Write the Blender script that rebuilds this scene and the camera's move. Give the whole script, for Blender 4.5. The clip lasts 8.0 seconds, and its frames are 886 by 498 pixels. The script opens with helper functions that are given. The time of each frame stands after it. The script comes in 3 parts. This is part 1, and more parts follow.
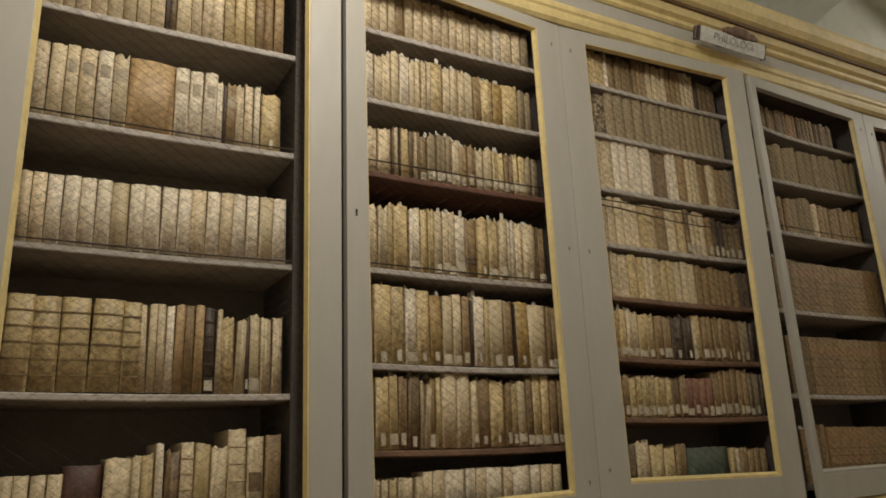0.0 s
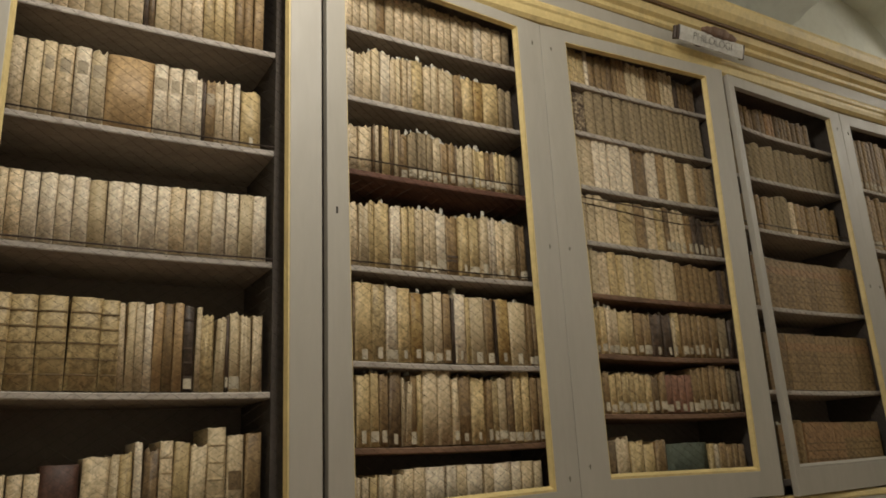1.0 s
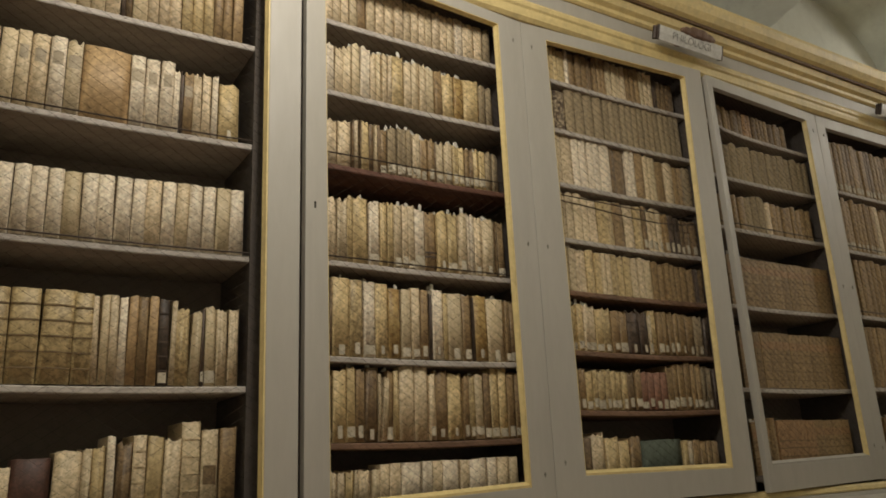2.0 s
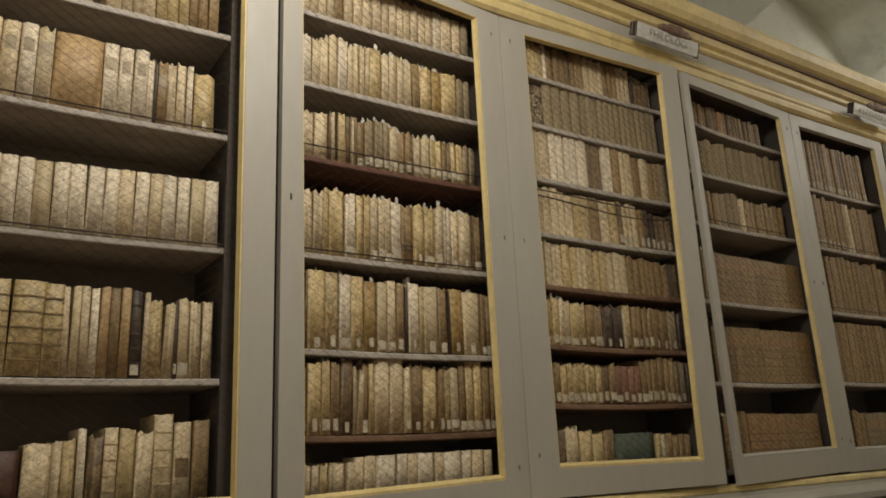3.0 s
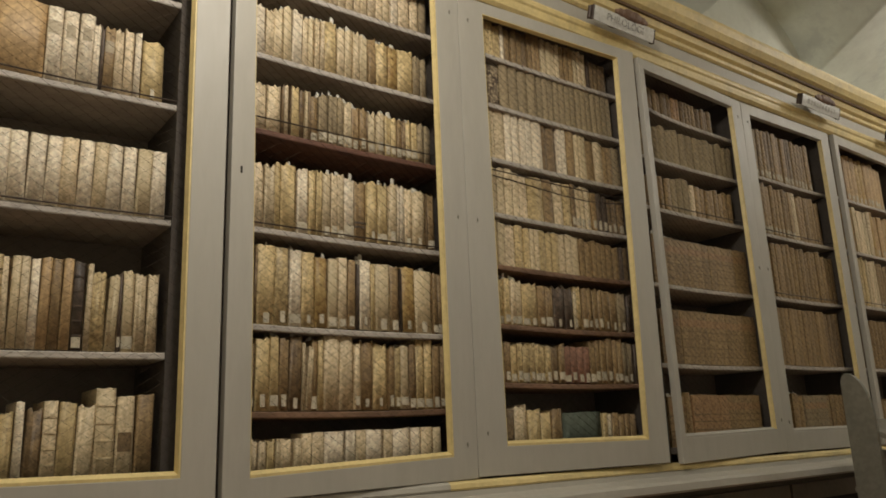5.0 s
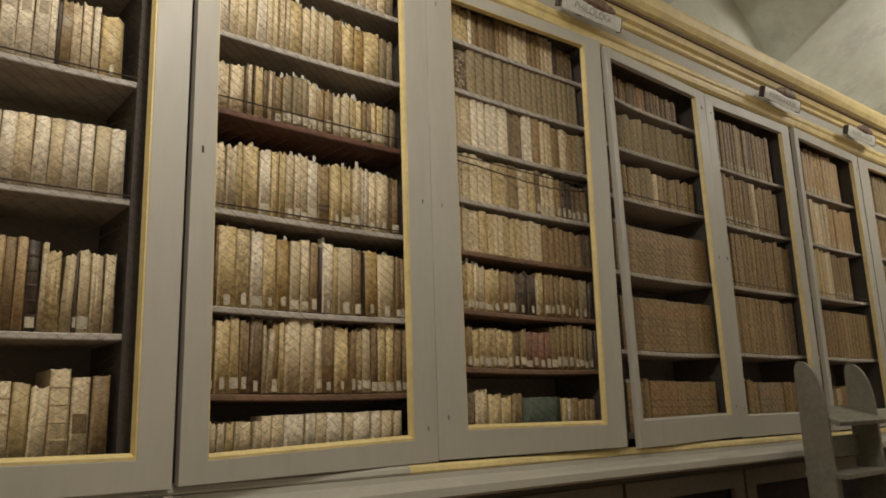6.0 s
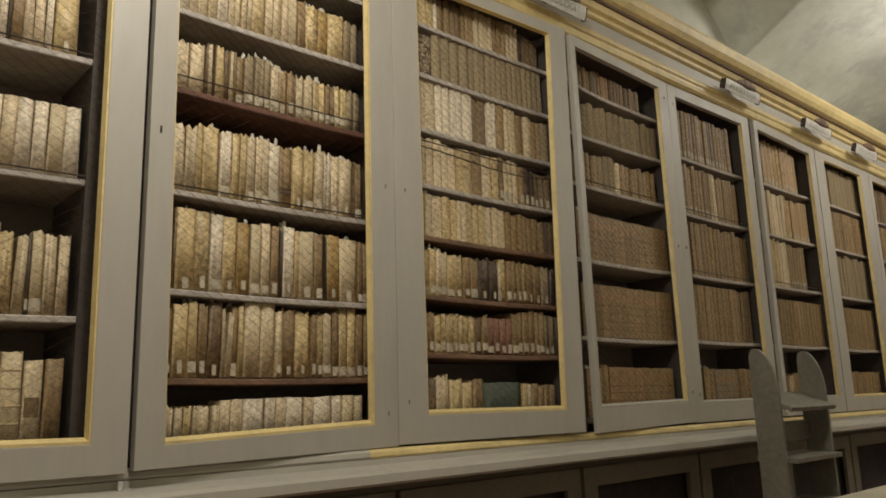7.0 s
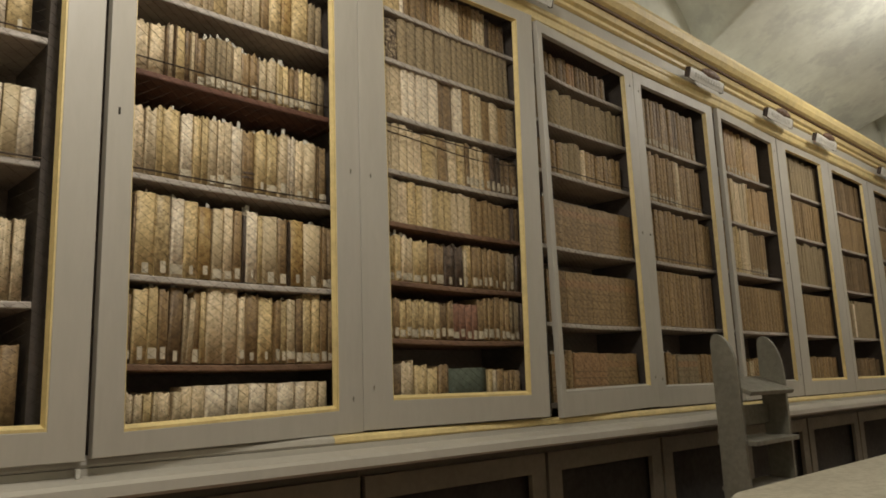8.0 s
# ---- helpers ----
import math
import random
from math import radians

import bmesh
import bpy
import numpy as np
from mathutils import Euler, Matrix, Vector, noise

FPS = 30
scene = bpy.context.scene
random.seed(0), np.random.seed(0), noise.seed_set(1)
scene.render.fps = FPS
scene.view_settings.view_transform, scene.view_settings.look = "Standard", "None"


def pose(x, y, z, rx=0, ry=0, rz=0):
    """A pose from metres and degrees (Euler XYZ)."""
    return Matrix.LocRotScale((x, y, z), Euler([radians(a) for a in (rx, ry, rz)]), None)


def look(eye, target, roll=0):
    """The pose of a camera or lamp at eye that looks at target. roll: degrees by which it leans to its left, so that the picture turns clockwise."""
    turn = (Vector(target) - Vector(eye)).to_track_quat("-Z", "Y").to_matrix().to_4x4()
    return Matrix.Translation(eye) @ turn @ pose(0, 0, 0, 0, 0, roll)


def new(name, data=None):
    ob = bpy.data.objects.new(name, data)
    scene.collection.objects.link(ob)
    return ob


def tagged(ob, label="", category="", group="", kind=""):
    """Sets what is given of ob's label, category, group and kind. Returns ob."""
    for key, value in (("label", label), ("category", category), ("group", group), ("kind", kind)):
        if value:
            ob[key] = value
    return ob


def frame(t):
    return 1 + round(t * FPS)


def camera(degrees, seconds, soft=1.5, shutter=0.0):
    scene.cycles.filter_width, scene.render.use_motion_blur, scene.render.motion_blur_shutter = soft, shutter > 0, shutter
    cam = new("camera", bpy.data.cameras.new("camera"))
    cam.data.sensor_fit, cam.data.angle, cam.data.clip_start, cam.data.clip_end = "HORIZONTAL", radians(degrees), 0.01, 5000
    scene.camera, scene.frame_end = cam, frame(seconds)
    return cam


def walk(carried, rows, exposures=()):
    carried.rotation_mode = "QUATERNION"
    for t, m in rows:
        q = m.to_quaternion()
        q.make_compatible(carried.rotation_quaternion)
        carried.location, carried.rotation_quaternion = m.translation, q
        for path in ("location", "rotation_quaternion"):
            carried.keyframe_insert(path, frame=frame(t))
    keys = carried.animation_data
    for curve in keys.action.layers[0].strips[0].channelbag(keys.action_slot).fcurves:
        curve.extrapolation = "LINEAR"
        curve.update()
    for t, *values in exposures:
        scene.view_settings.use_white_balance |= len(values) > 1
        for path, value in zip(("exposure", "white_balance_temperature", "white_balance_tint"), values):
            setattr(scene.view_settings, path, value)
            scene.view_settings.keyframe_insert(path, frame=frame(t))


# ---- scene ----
cam = camera(60.1, 8.0, soft=1.75)

PATH = [
    (0, (-2.057, -2.564, 1.198), (-1.123, -0.882, 1.747), -2.3),
    (0.5, (-2.052, -2.565, 1.189), (-1.1, -0.894, 1.739), -2.4),
    (1, (-2.05, -2.571, 1.192), (-1.078, -0.91, 1.736), -2.7),
    (1.5, (-2.046, -2.576, 1.19), (-1.054, -0.925, 1.73), -2.6),
    (3, (-2.036, -2.581, 1.184), (-0.97, -0.969, 1.701), -2.5),
    (3.5, (-2.034, -2.579, 1.181), (-0.946, -0.98, 1.69), -2.5),
    (4, (-2.026, -2.58, 1.176), (-0.915, -0.994, 1.675), -2.4),
    (5.5, (-2.01, -2.591, 1.163), (-0.816, -1.051, 1.612), -2.0),
    (6, (-2.004, -2.595, 1.163), (-0.77, -1.08, 1.591), -1.8),
    (6.5, (-1.996, -2.596, 1.158), (-0.726, -1.107, 1.569), -1.7),
    (7, (-1.994, -2.601, 1.156), (-0.687, -1.139, 1.548), -1.7),
    (7.5, (-1.987, -2.6, 1.151), (-0.647, -1.164, 1.527), -1.8),
    (8, (-1.978, -2.604, 1.148), (-0.607, -1.192, 1.506), -2.0),
]
walk(cam, [(t, look(eye, target, roll)) for t, eye, target, roll in PATH],
     exposures=[(0.0, -0.19), (3.5, -0.12), (5.5, -0.03), (8.0, 0.06)])

# ---- light ----
world = bpy.data.worlds.new("world")
scene.world = world
world.use_nodes = True
world.node_tree.nodes["Background"].inputs[0].default_value = (1.0, 0.85, 0.65, 1)
world.node_tree.nodes["Background"].inputs[1].default_value = 0.02


def lamp(x, y, z, power, size, color=(1.0, 0.94, 0.845)):
    data = bpy.data.lights.new("ceiling_lamp_light", "POINT")
    data.energy, data.color, data.shadow_soft_size = power, color, size
    ob = new("ceiling_lamp_light", data)
    ob.location = (x, y, z)
    return ob


lamp(-1.3, -1.55, 3.55, 122, 0.22)
lamp(5.3, -1.9, 4.1, 99, 0.24)
lamp(10.6, -2.4, 3.98, 24, 0.16)


# ---- materials ----
def material(name, colour, rough=0.6, spread=0.12, grain=60.0, blotch=6.0, bump=0.15, dark=None, dark_amount=0.3,
             random_amount=0.0, grain_amount=0.6, mottle=False, stretch=(1, 1, 1), metal=0.0, coords="Object", island=False, hue_to=None):
    """A procedural surface: base colour with blotches and grain, stains of a second colour, random shift per object."""
    m = bpy.data.materials.new(name)
    m.use_nodes = True
    nt = m.node_tree
    nodes, link = nt.nodes, nt.links.new
    bsdf = nodes["Principled BSDF"]
    bsdf.inputs["Roughness"].default_value = rough
    bsdf.inputs["Metallic"].default_value = metal
    tc = nodes.new("ShaderNodeTexCoord")
    mp = nodes.new("ShaderNodeMapping")
    mp.inputs["Scale"].default_value = stretch
    info = nodes.new("ShaderNodeObjectInfo")
    geo = nodes.new("ShaderNodeNewGeometry")
    rnd = geo.outputs["Random Per Island"] if island else info.outputs["Random"]
    shift = nodes.new("ShaderNodeMath")
    shift.operation = "MULTIPLY"
    shift.inputs[1].default_value = 37.0
    link(rnd, shift.inputs[0])
    link(tc.outputs[coords], mp.inputs["Vector"])
    link(shift.outputs[0], mp.inputs["Location"])

    def tex(scale, detail=4.0, roughness=0.6):
        n = nodes.new("ShaderNodeTexNoise")
        n.inputs["Scale"].default_value, n.inputs["Detail"].default_value = scale, detail
        n.inputs["Roughness"].default_value = roughness
        link(mp.outputs[0], n.inputs["Vector"])
        return n.outputs["Fac"]

    def mix(fac, a, b, mode="MIX"):
        n = nodes.new("ShaderNodeMix")
        n.data_type, n.blend_type = "RGBA", mode
        for sock, val in ((n.inputs[0], fac), (n.inputs[6], a), (n.inputs[7], b)):
            if hasattr(val, "links"):
                link(val, sock)
            elif isinstance(val, tuple):
                sock.default_value = (*val[:3], 1)
            else:
                sock.default_value = val
        return n.outputs[2]

    def ramp(sock, lo, hi, a=0.0, b=1.0):
        n = nodes.new("ShaderNodeMapRange")
        n.inputs["From Min"].default_value, n.inputs["From Max"].default_value = lo, hi
        n.inputs["To Min"].default_value, n.inputs["To Max"].default_value = a, b
        link(sock, n.inputs["Value"])
        return n.outputs[0]

    big, fine = tex(blotch), tex(grain, 5.0, 0.7)
    lo = tuple(c * (1 - spread) for c in colour)
    hi = tuple(min(1.0, c * (1 + spread)) for c in colour)
    col = mix(ramp(big, 0.4, 0.6), lo, hi)
    col = mix(ramp(fine, 0.42, 0.58, 0.0, grain_amount), col, mix(1.0, col, (0.72, 0.70, 0.66), "MULTIPLY"))
    if mottle:
        flecks = tex(blotch * 1.7, 5.0, 0.75)
        col = mix(ramp(tex(blotch * 0.42, 3.0, 0.5), 0.45, 0.60, 0.0, dark_amount * 0.8), col, mix(0.6, col, dark))
        col = mix(ramp(flecks, 0.51, 0.57, 0.0, dark_amount), col, dark)
        col = mix(ramp(flecks, 0.43, 0.49, 0.4, 0.0), col, tuple(min(1.0, c * 1.45) for c in colour))
    elif dark:
        col = mix(ramp(tex(blotch * 2.7, 5.0, 0.7), 0.52, 0.62, 0.0, dark_amount), col, dark)
    if hue_to:
        col = mix(ramp(rnd, 0.0, 1.0, 0.0, 1.0), col, mix(0.55, col, hue_to))
    if random_amount:
        grey = nodes.new("ShaderNodeHueSaturation")
        again = nodes.new("ShaderNodeMath")
        again.operation = "FRACT"
        times = nodes.new("ShaderNodeMath")
        times.operation = "MULTIPLY"
        times.inputs[1].default_value = 7.31
        link(rnd, times.inputs[0])
        link(times.outputs[0], again.inputs[0])
        link(ramp(again.outputs[0], 0, 1, 1 - random_amount, 1 + random_amount), grey.inputs["Value"])
        link(col, grey.inputs["Color"])
        col = grey.outputs[0]
    link(col, bsdf.inputs["Base Color"])
    link(ramp(fine, 0.3, 0.7, max(0.05, rough - 0.08), min(1, rough + 0.08)), bsdf.inputs["Roughness"])
    if bump:
        b = nodes.new("ShaderNodeBump")
        b.inputs["Strength"].default_value, b.inputs["Distance"].default_value = bump, 0.004
        link(fine, b.inputs["Height"])
        link(b.outputs[0], bsdf.inputs["Normal"])
    return m


GREY = material("grey_paint", (0.435, 0.405, 0.35), 0.5, 0.03, 30, 1.6, 0.05, (0.36, 0.33, 0.275), 0.25, grain_amount=0.1, stretch=(1, 1, 0.2))
YELLOW = material("yellow_paint", (0.74, 0.585, 0.27), 0.5, 0.06, 40, 4, 0.08, (0.48, 0.38, 0.2), 0.35, grain_amount=0.3)
GROOVE = material("brown_line_paint", (0.16, 0.09, 0.035), 0.6, 0.1, 40, 5, 0.1)
INSIDE = material("dark_interior_wood", (0.21, 0.174, 0.144), 0.8, 0.08, 30, 2, 0.1, (0.17, 0.138, 0.112), 0.25, grain_amount=0.25)
# Darker than the back wood: shade within the bays, put into the colour.
SIDE = material("shaded_side_board", (0.085, 0.068, 0.055), 0.8, 0.1, 30, 2, 0.1, (0.055, 0.044, 0.035), 0.3, grain_amount=0.3)
SHELF = material("whitewashed_shelf", (0.50, 0.448, 0.395), 0.75, 0.10, 60, 22, 0.12, (0.26, 0.215, 0.18), 0.55, grain_amount=0.35, stretch=(0.5, 1, 1))
# Darker copy of the shelf colour, for the shade on undersides.
BOARD = material("shaded_shelf_board", (0.41, 0.36, 0.31), 0.8, 0.10, 40, 8, 0.12, (0.25, 0.21, 0.175), 0.35, grain_amount=0.3, stretch=(0.4, 1, 1))
SHELF_RED = material("red_brown_shelf", (0.15, 0.068, 0.045), 0.6, 0.2, 50, 6, 0.2, (0.07, 0.035, 0.025), 0.5, stretch=(0.3, 1, 1))
SHELF_BROWN = material("brown_shelf", (0.22, 0.125, 0.075), 0.6, 0.2, 50, 6, 0.2, (0.10, 0.06, 0.04), 0.5, stretch=(0.3, 1, 1))
WIRE = material("dull_wire", (0.045, 0.035, 0.025), 1.0, 0.2, 80, 10, 0.0)
ROD = material("iron_rod", (0.07, 0.05, 0.04), 0.5, 0.2, 80, 10, 0.1, metal=0.5)
IRON = material("dark_iron", (0.05, 0.045, 0.04), 0.45, 0.2, 80, 10, 0.1, metal=0.7)
PLASTER = material("vault_plaster", (0.80, 0.825, 0.745), 0.9, 0.12, 14, 0.9, 0.12, (0.50, 0.51, 0.48), 0.45, grain_amount=0.15)
WALL = material("wall_plaster", (0.70, 0.70, 0.61), 0.9, 0.06, 14, 1.0, 0.1, (0.5, 0.49, 0.42), 0.25, grain_amount=0.12)
FLOOR = material("floor_terracotta", (0.26, 0.14, 0.09), 0.6, 0.15, 30, 3, 0.2)
TABLE = material("pale_table_top", (0.52, 0.48, 0.38), 0.5, 0.06, 30, 3, 0.08)
LADDER = material("ladder_paint", (0.205, 0.192, 0.155), 0.5, 0.08, 30, 3, 0.12, (0.2, 0.18, 0.14), 0.3)
PLATE = material("plaque_white", (0.62, 0.60, 0.55), 0.5, 0.06, 60, 8, 0.05)
CREST = material("plaque_brown_carving", (0.17, 0.10, 0.065), 0.6, 0.25, 60, 12, 0.2)
SLIP = material("paper_slip_white", (0.70, 0.665, 0.57), 0.85, 0.08, 80, 20, 0.1, random_amount=0.12)
PATCH = material("faded_title_paper", (0.47, 0.39, 0.275), 0.8, 0.1, 120, 30, 0.1, (0.33, 0.26, 0.17), 0.4, random_amount=0.1)
INK = material("ink", (0.13, 0.12, 0.10), 0.7, 0.1, 60, 8, 0.0)
FAINT = material("faint_ink", (0.50, 0.475, 0.42), 0.7, 0.1, 60, 8, 0.0)
PAPER = material("label_paper", (0.56, 0.49, 0.365), 0.85, 0.08, 80, 20, 0.1, (0.40, 0.33, 0.22), 0.5, random_amount=0.15)
PAGES = material("page_edges", (0.45, 0.38, 0.27), 0.9, 0.15, 120, 10, 0.3, stretch=(6, 1, 0.2))
# Grey paint made darker and browner: the ledge's shade, held in the colour.
CUPBOARD = material("shaded_cupboard_paint", (0.165, 0.142, 0.105), 0.55, 0.08, 30, 2, 0.1, (0.12, 0.1, 0.07), 0.35, grain_amount=0.3)
# Near-black colour in place of the shade inside the low cupboards.
GLOOM = material("cabinet_inside_shade", (0.03, 0.025, 0.02), 0.9, 0.2, 30, 3, 0.0)


def book_materials(island):
    def material_(name, *a, **k):
        return material(name + ("_far" if island else ""), *a, island=island, mottle=True, **k)

    return {
        "v": material_("pale_vellum", (0.71, 0.565, 0.375), 0.55, 0.2, 150, 45, 0.25, (0.37, 0.265, 0.13), 0.44, 0.12, hue_to=(0.53, 0.43, 0.25)),
        "w": material_("white_vellum", (0.76, 0.64, 0.48), 0.55, 0.16, 150, 45, 0.25, (0.40, 0.30, 0.18), 0.32, 0.09),
        "y": material_("yellowed_vellum", (0.61, 0.465, 0.24), 0.5, 0.22, 140, 40, 0.25, (0.25, 0.17, 0.07), 0.6, 0.15, hue_to=(0.60, 0.45, 0.22)),
        "t": material_("tan_calf", (0.325, 0.22, 0.105), 0.55, 0.2, 140, 40, 0.25, (0.21, 0.13, 0.065), 0.5, 0.15),
        "o": material_("ochre_calf", (0.45, 0.31, 0.12), 0.5, 0.2, 120, 22, 0.2, (0.28, 0.14, 0.04), 0.6, 0.1),
        "b": material_("brown_calf", (0.235, 0.158, 0.08), 0.55, 0.2, 140, 40, 0.2, (0.09, 0.055, 0.032), 0.5, 0.2),
        "d": material_("dark_leather", (0.105, 0.072, 0.05), 0.5, 0.25, 120, 30, 0.2, (0.025, 0.018, 0.012), 0.5, 0.25),
        "c": material_("russet_calf", (0.36, 0.215, 0.105), 0.55, 0.15, 140, 40, 0.2, (0.20, 0.12, 0.06), 0.4, 0.08),
        "e": material_("light_russet_calf", (0.47, 0.315, 0.155), 0.55, 0.12, 140, 40, 0.2, (0.30, 0.19, 0.09), 0.25, 0.05),
        "r": material_("faded_red_cloth", (0.27, 0.135, 0.085), 0.7, 0.15, 140, 40, 0.2, (0.15, 0.08, 0.05), 0.4, 0.12),
        "g": material_("drab_paper_boards", (0.32, 0.246, 0.142), 0.8, 0.15, 150, 45, 0.2, (0.25, 0.19, 0.12), 0.5, 0.1),
        "n": material_("green_cloth", (0.10, 0.118, 0.09), 0.8, 0.1, 90, 20, 0.15, (0.08, 0.10, 0.07)),
        "q": material_("dark_russet_leather", (0.105, 0.048, 0.032), 0.55, 0.2, 140, 30, 0.2, (0.05, 0.025, 0.018), 0.4, 0.05),
        # Band colour holds dirt and also the shadow below each ridge.
        "h": material_("worn_shaded_band", (0.23, 0.155, 0.07), 0.6, 0.2, 140, 40, 0.2, (0.12, 0.08, 0.04), 0.5, 0.1),
        "m": material_("marbled_paper", (0.075, 0.048, 0.03), 0.7, 0.4, 160, 40, 0.1, (0.62, 0.49, 0.31), 0.85),
    }


BOOK = book_materials(False)
BOOK_FAR = book_materials(True)
BOOK_FAR["paper"], BOOK_FAR["slip"] = PAPER, SLIP
BOOK_WORDS = {
    "v": "pale cream vellum", "w": "white vellum", "y": "yellowed vellum", "t": "tan calf leather", "o": "ochre calf leather", "c": "russet calf leather", "e": "light russet calf",
    "b": "brown calf leather", "d": "dark leather", "r": "faded red cloth", "g": "drab grey-tan paper-board", "n": "green cloth",
    "m": "speckled marbled-paper", "q": "dark red-brown leather", "h": "worn brown leather darkened for shade",
}


# ---- mesh helpers ----
def mesh_object(name, bm, mat, parent=None, label="", smooth=False):
    data = bpy.data.meshes.new(name)
    bm.to_mesh(data)
    bm.free()
    data.materials.append(mat)
    if smooth:
        for p in data.polygons:
            p.use_smooth = True
    ob = new(name, data)
    if parent:
        ob.parent = parent
    if label:
        tagged(ob, label)
    return ob


def raw_object(name, verts, faces, mat, parent=None, label=""):
    data = bpy.data.meshes.new(name)
    data.from_pydata(verts, [], faces)
    data.materials.append(mat)
    ob = new(name, data)
    if parent:
        ob.parent = parent
    if label:
        tagged(ob, label)
    return ob


def add_box(bm, x0, x1, y0, y1, z0, z1, bevel=0.0):
    vs = [bm.verts.new((x, y, z)) for z in (z0, z1) for x, y in ((x0, y0), (x1, y0), (x1, y1), (x0, y1))]
    fs = [bm.faces.new([vs[i] for i in f]) for f in ((3, 2, 1, 0), (4, 5, 6, 7), (0, 1, 5, 4), (1, 2, 6, 5), (2, 3, 7, 6), (3, 0, 4, 7))]
    if bevel:
        edges = list({e for f in fs for e in f.edges})
        bmesh.ops.bevel(bm, geom=edges, offset=bevel, segments=2, affect="EDGES", profile=0.5)


def box(name, x0, x1, y0, y1, z0, z1, mat, parent=None, label="", bevel=0.0):
    bm = bmesh.new()
    add_box(bm, x0, x1, y0, y1, z0, z1, bevel)
    return mesh_object(name, bm, mat, parent, label)


def add_tube(bm, a, b, r, sides=6):
    a, b = Vector(a), Vector(b)
    q = (b - a).to_track_quat("Z", "Y")
    rings = []
    for p in (a, b):
        rings.append([bm.verts.new(p + q @ Vector((r * math.cos(2 * math.pi * k / sides), r * math.sin(2 * math.pi * k / sides), 0))) for k in range(sides)])
    for k in range(sides):
        j = (k + 1) % sides
        bm.faces.new((rings[0][k], rings[0][j], rings[1][j], rings[1][k]))
    bm.faces.new(rings[0][::-1])
    bm.faces.new(rings[1])


def sweep_x(name, profile, x0, x1, mat, parent=None, label="", step=0.6):
    """A moulding: a closed (y, z) profile drawn along x, with a slight hand-made waver."""
    n = max(2, int((x1 - x0) / step))
    bm = bmesh.new()
    rows = []
    for i in range(n + 1):
        x = x0 + (x1 - x0) * i / n
        w = noise.noise((x * 0.7, 3.1, 0)) * 0.003
        rows.append([bm.verts.new((x, y + w * 0.5, z + w)) for y, z in profile])
    k = len(profile)
    for a, b in zip(rows, rows[1:]):
        for j in range(k):
            bm.faces.new((a[j], a[(j + 1) % k], b[(j + 1) % k], b[j]))
    bm.faces.new(rows[0])
    bm.faces.new(rows[-1][::-1])
    bmesh.ops.recalc_face_normals(bm, faces=bm.faces)
    return mesh_object(name, bm, mat, parent, label)


# ---- the room ----
X0, X1, Y0, Y1, SPRING = -4.6, 12.6, -6.0, 0.45, 3.70
tagged(box("floor", X0, X1, Y0, Y1, -0.1, 0.0, FLOOR), "worn terracotta floor", "floor", kind="structure")
tagged(box("wall_north", X0, X1, Y1, Y1 + 0.3, 0, 5.9, WALL), "plastered wall behind the bookcases", "wall", kind="structure")
tagged(box("wall_south", X0, X1, Y0 - 0.3, Y0, 0, 5.9, WALL), "plain plastered wall", "wall", kind="structure")
tagged(box("wall_west", X0 - 0.3, X0, Y0 - 0.3, Y1 + 0.3, 0, 5.9, WALL), "plain plastered end wall", "wall", kind="structure")
tagged(box("wall_east", X1, X1 + 0.3, Y0 - 0.3, Y1 + 0.3, 0, 5.9, WALL), "plain plastered end wall", "wall", kind="structure")


def vault_height(x, y):
    """A low main vault along the room, cut by lunettes above the bookcases."""
    half, mid = (Y1 - Y0) / 2, (Y1 + Y0) / 2
    best = 4.05 + 0.72 * (1 - ((y - mid) / half) ** 2)
    for side in (Y1 - y, y - Y0):
        for c in (-7.3, -2.0, 3.46, 8.9, 14.2):
            u = (x - c) / 0.86
            if abs(u) < 1:
                best = max(best, 3.7 + 0.75 * math.sqrt(1 - u * u) + 0.24 * min(side, 0.8))
    return best


def build_vault():
    xs = [X0 + (X1 - X0) * i / 760 for i in range(761)]
    ys = [Y1 - (Y1 - Y0) * (0.5 - 0.5 * math.cos(math.pi * j / 200)) for j in range(201)]
    verts = [(x, y, vault_height(x, y) + 0.006 * noise.noise((x * 2, y * 2, 0))) for x in xs for y in ys]
    n = len(ys)
    faces = [(i * n + j, i * n + j + 1, (i + 1) * n + j + 1, (i + 1) * n + j) for i in range(760) for j in range(n - 1)]
    ob = raw_object("ceiling", verts, faces, PLASTER)
    for p in ob.data.polygons:
        p.use_smooth = True
    tagged(ob, "whitewashed plaster groin vault with grey stains", "ceiling", kind="structure")


build_vault()

# ---- cornice and ledge along the bookcases ----
CX0, CX1 = -2.34, 9.6
cornice = tagged(new("cornice"), "yellow and grey painted wooden cornice above the bookcases", "cornice", kind="structure")
sweep_x("lower_moulding", [(0.05, 3.232), (-0.012, 3.232), (-0.03, 3.246), (-0.036, 3.268), (-0.038, 3.283), (-0.047, 3.293), (-0.05, 3.31), (-0.042, 3.326), (0.05, 3.326)], CX0, CX1, YELLOW, cornice, "yellow lower moulding")
sweep_x("frieze", [(0.05, 3.327), (-0.03, 3.327), (-0.03, 3.408), (0.05, 3.408)], CX0, CX1, GREY, cornice, "grey frieze board")
sweep_x("middle_moulding", [(0.05, 3.41), (-0.036, 3.41), (-0.05, 3.42), (-0.052, 3.44), (-0.076, 3.454), (-0.09, 3.487), (0.05, 3.487)], CX0, CX1, YELLOW, cornice, "yellow middle moulding")
sweep_x("groove", [(0.05, 3.488), (-0.104, 3.488), (-0.110, 3.500), (0.05, 3.500)], CX0, CX1, GROOVE, cornice, "dark brown painted line")
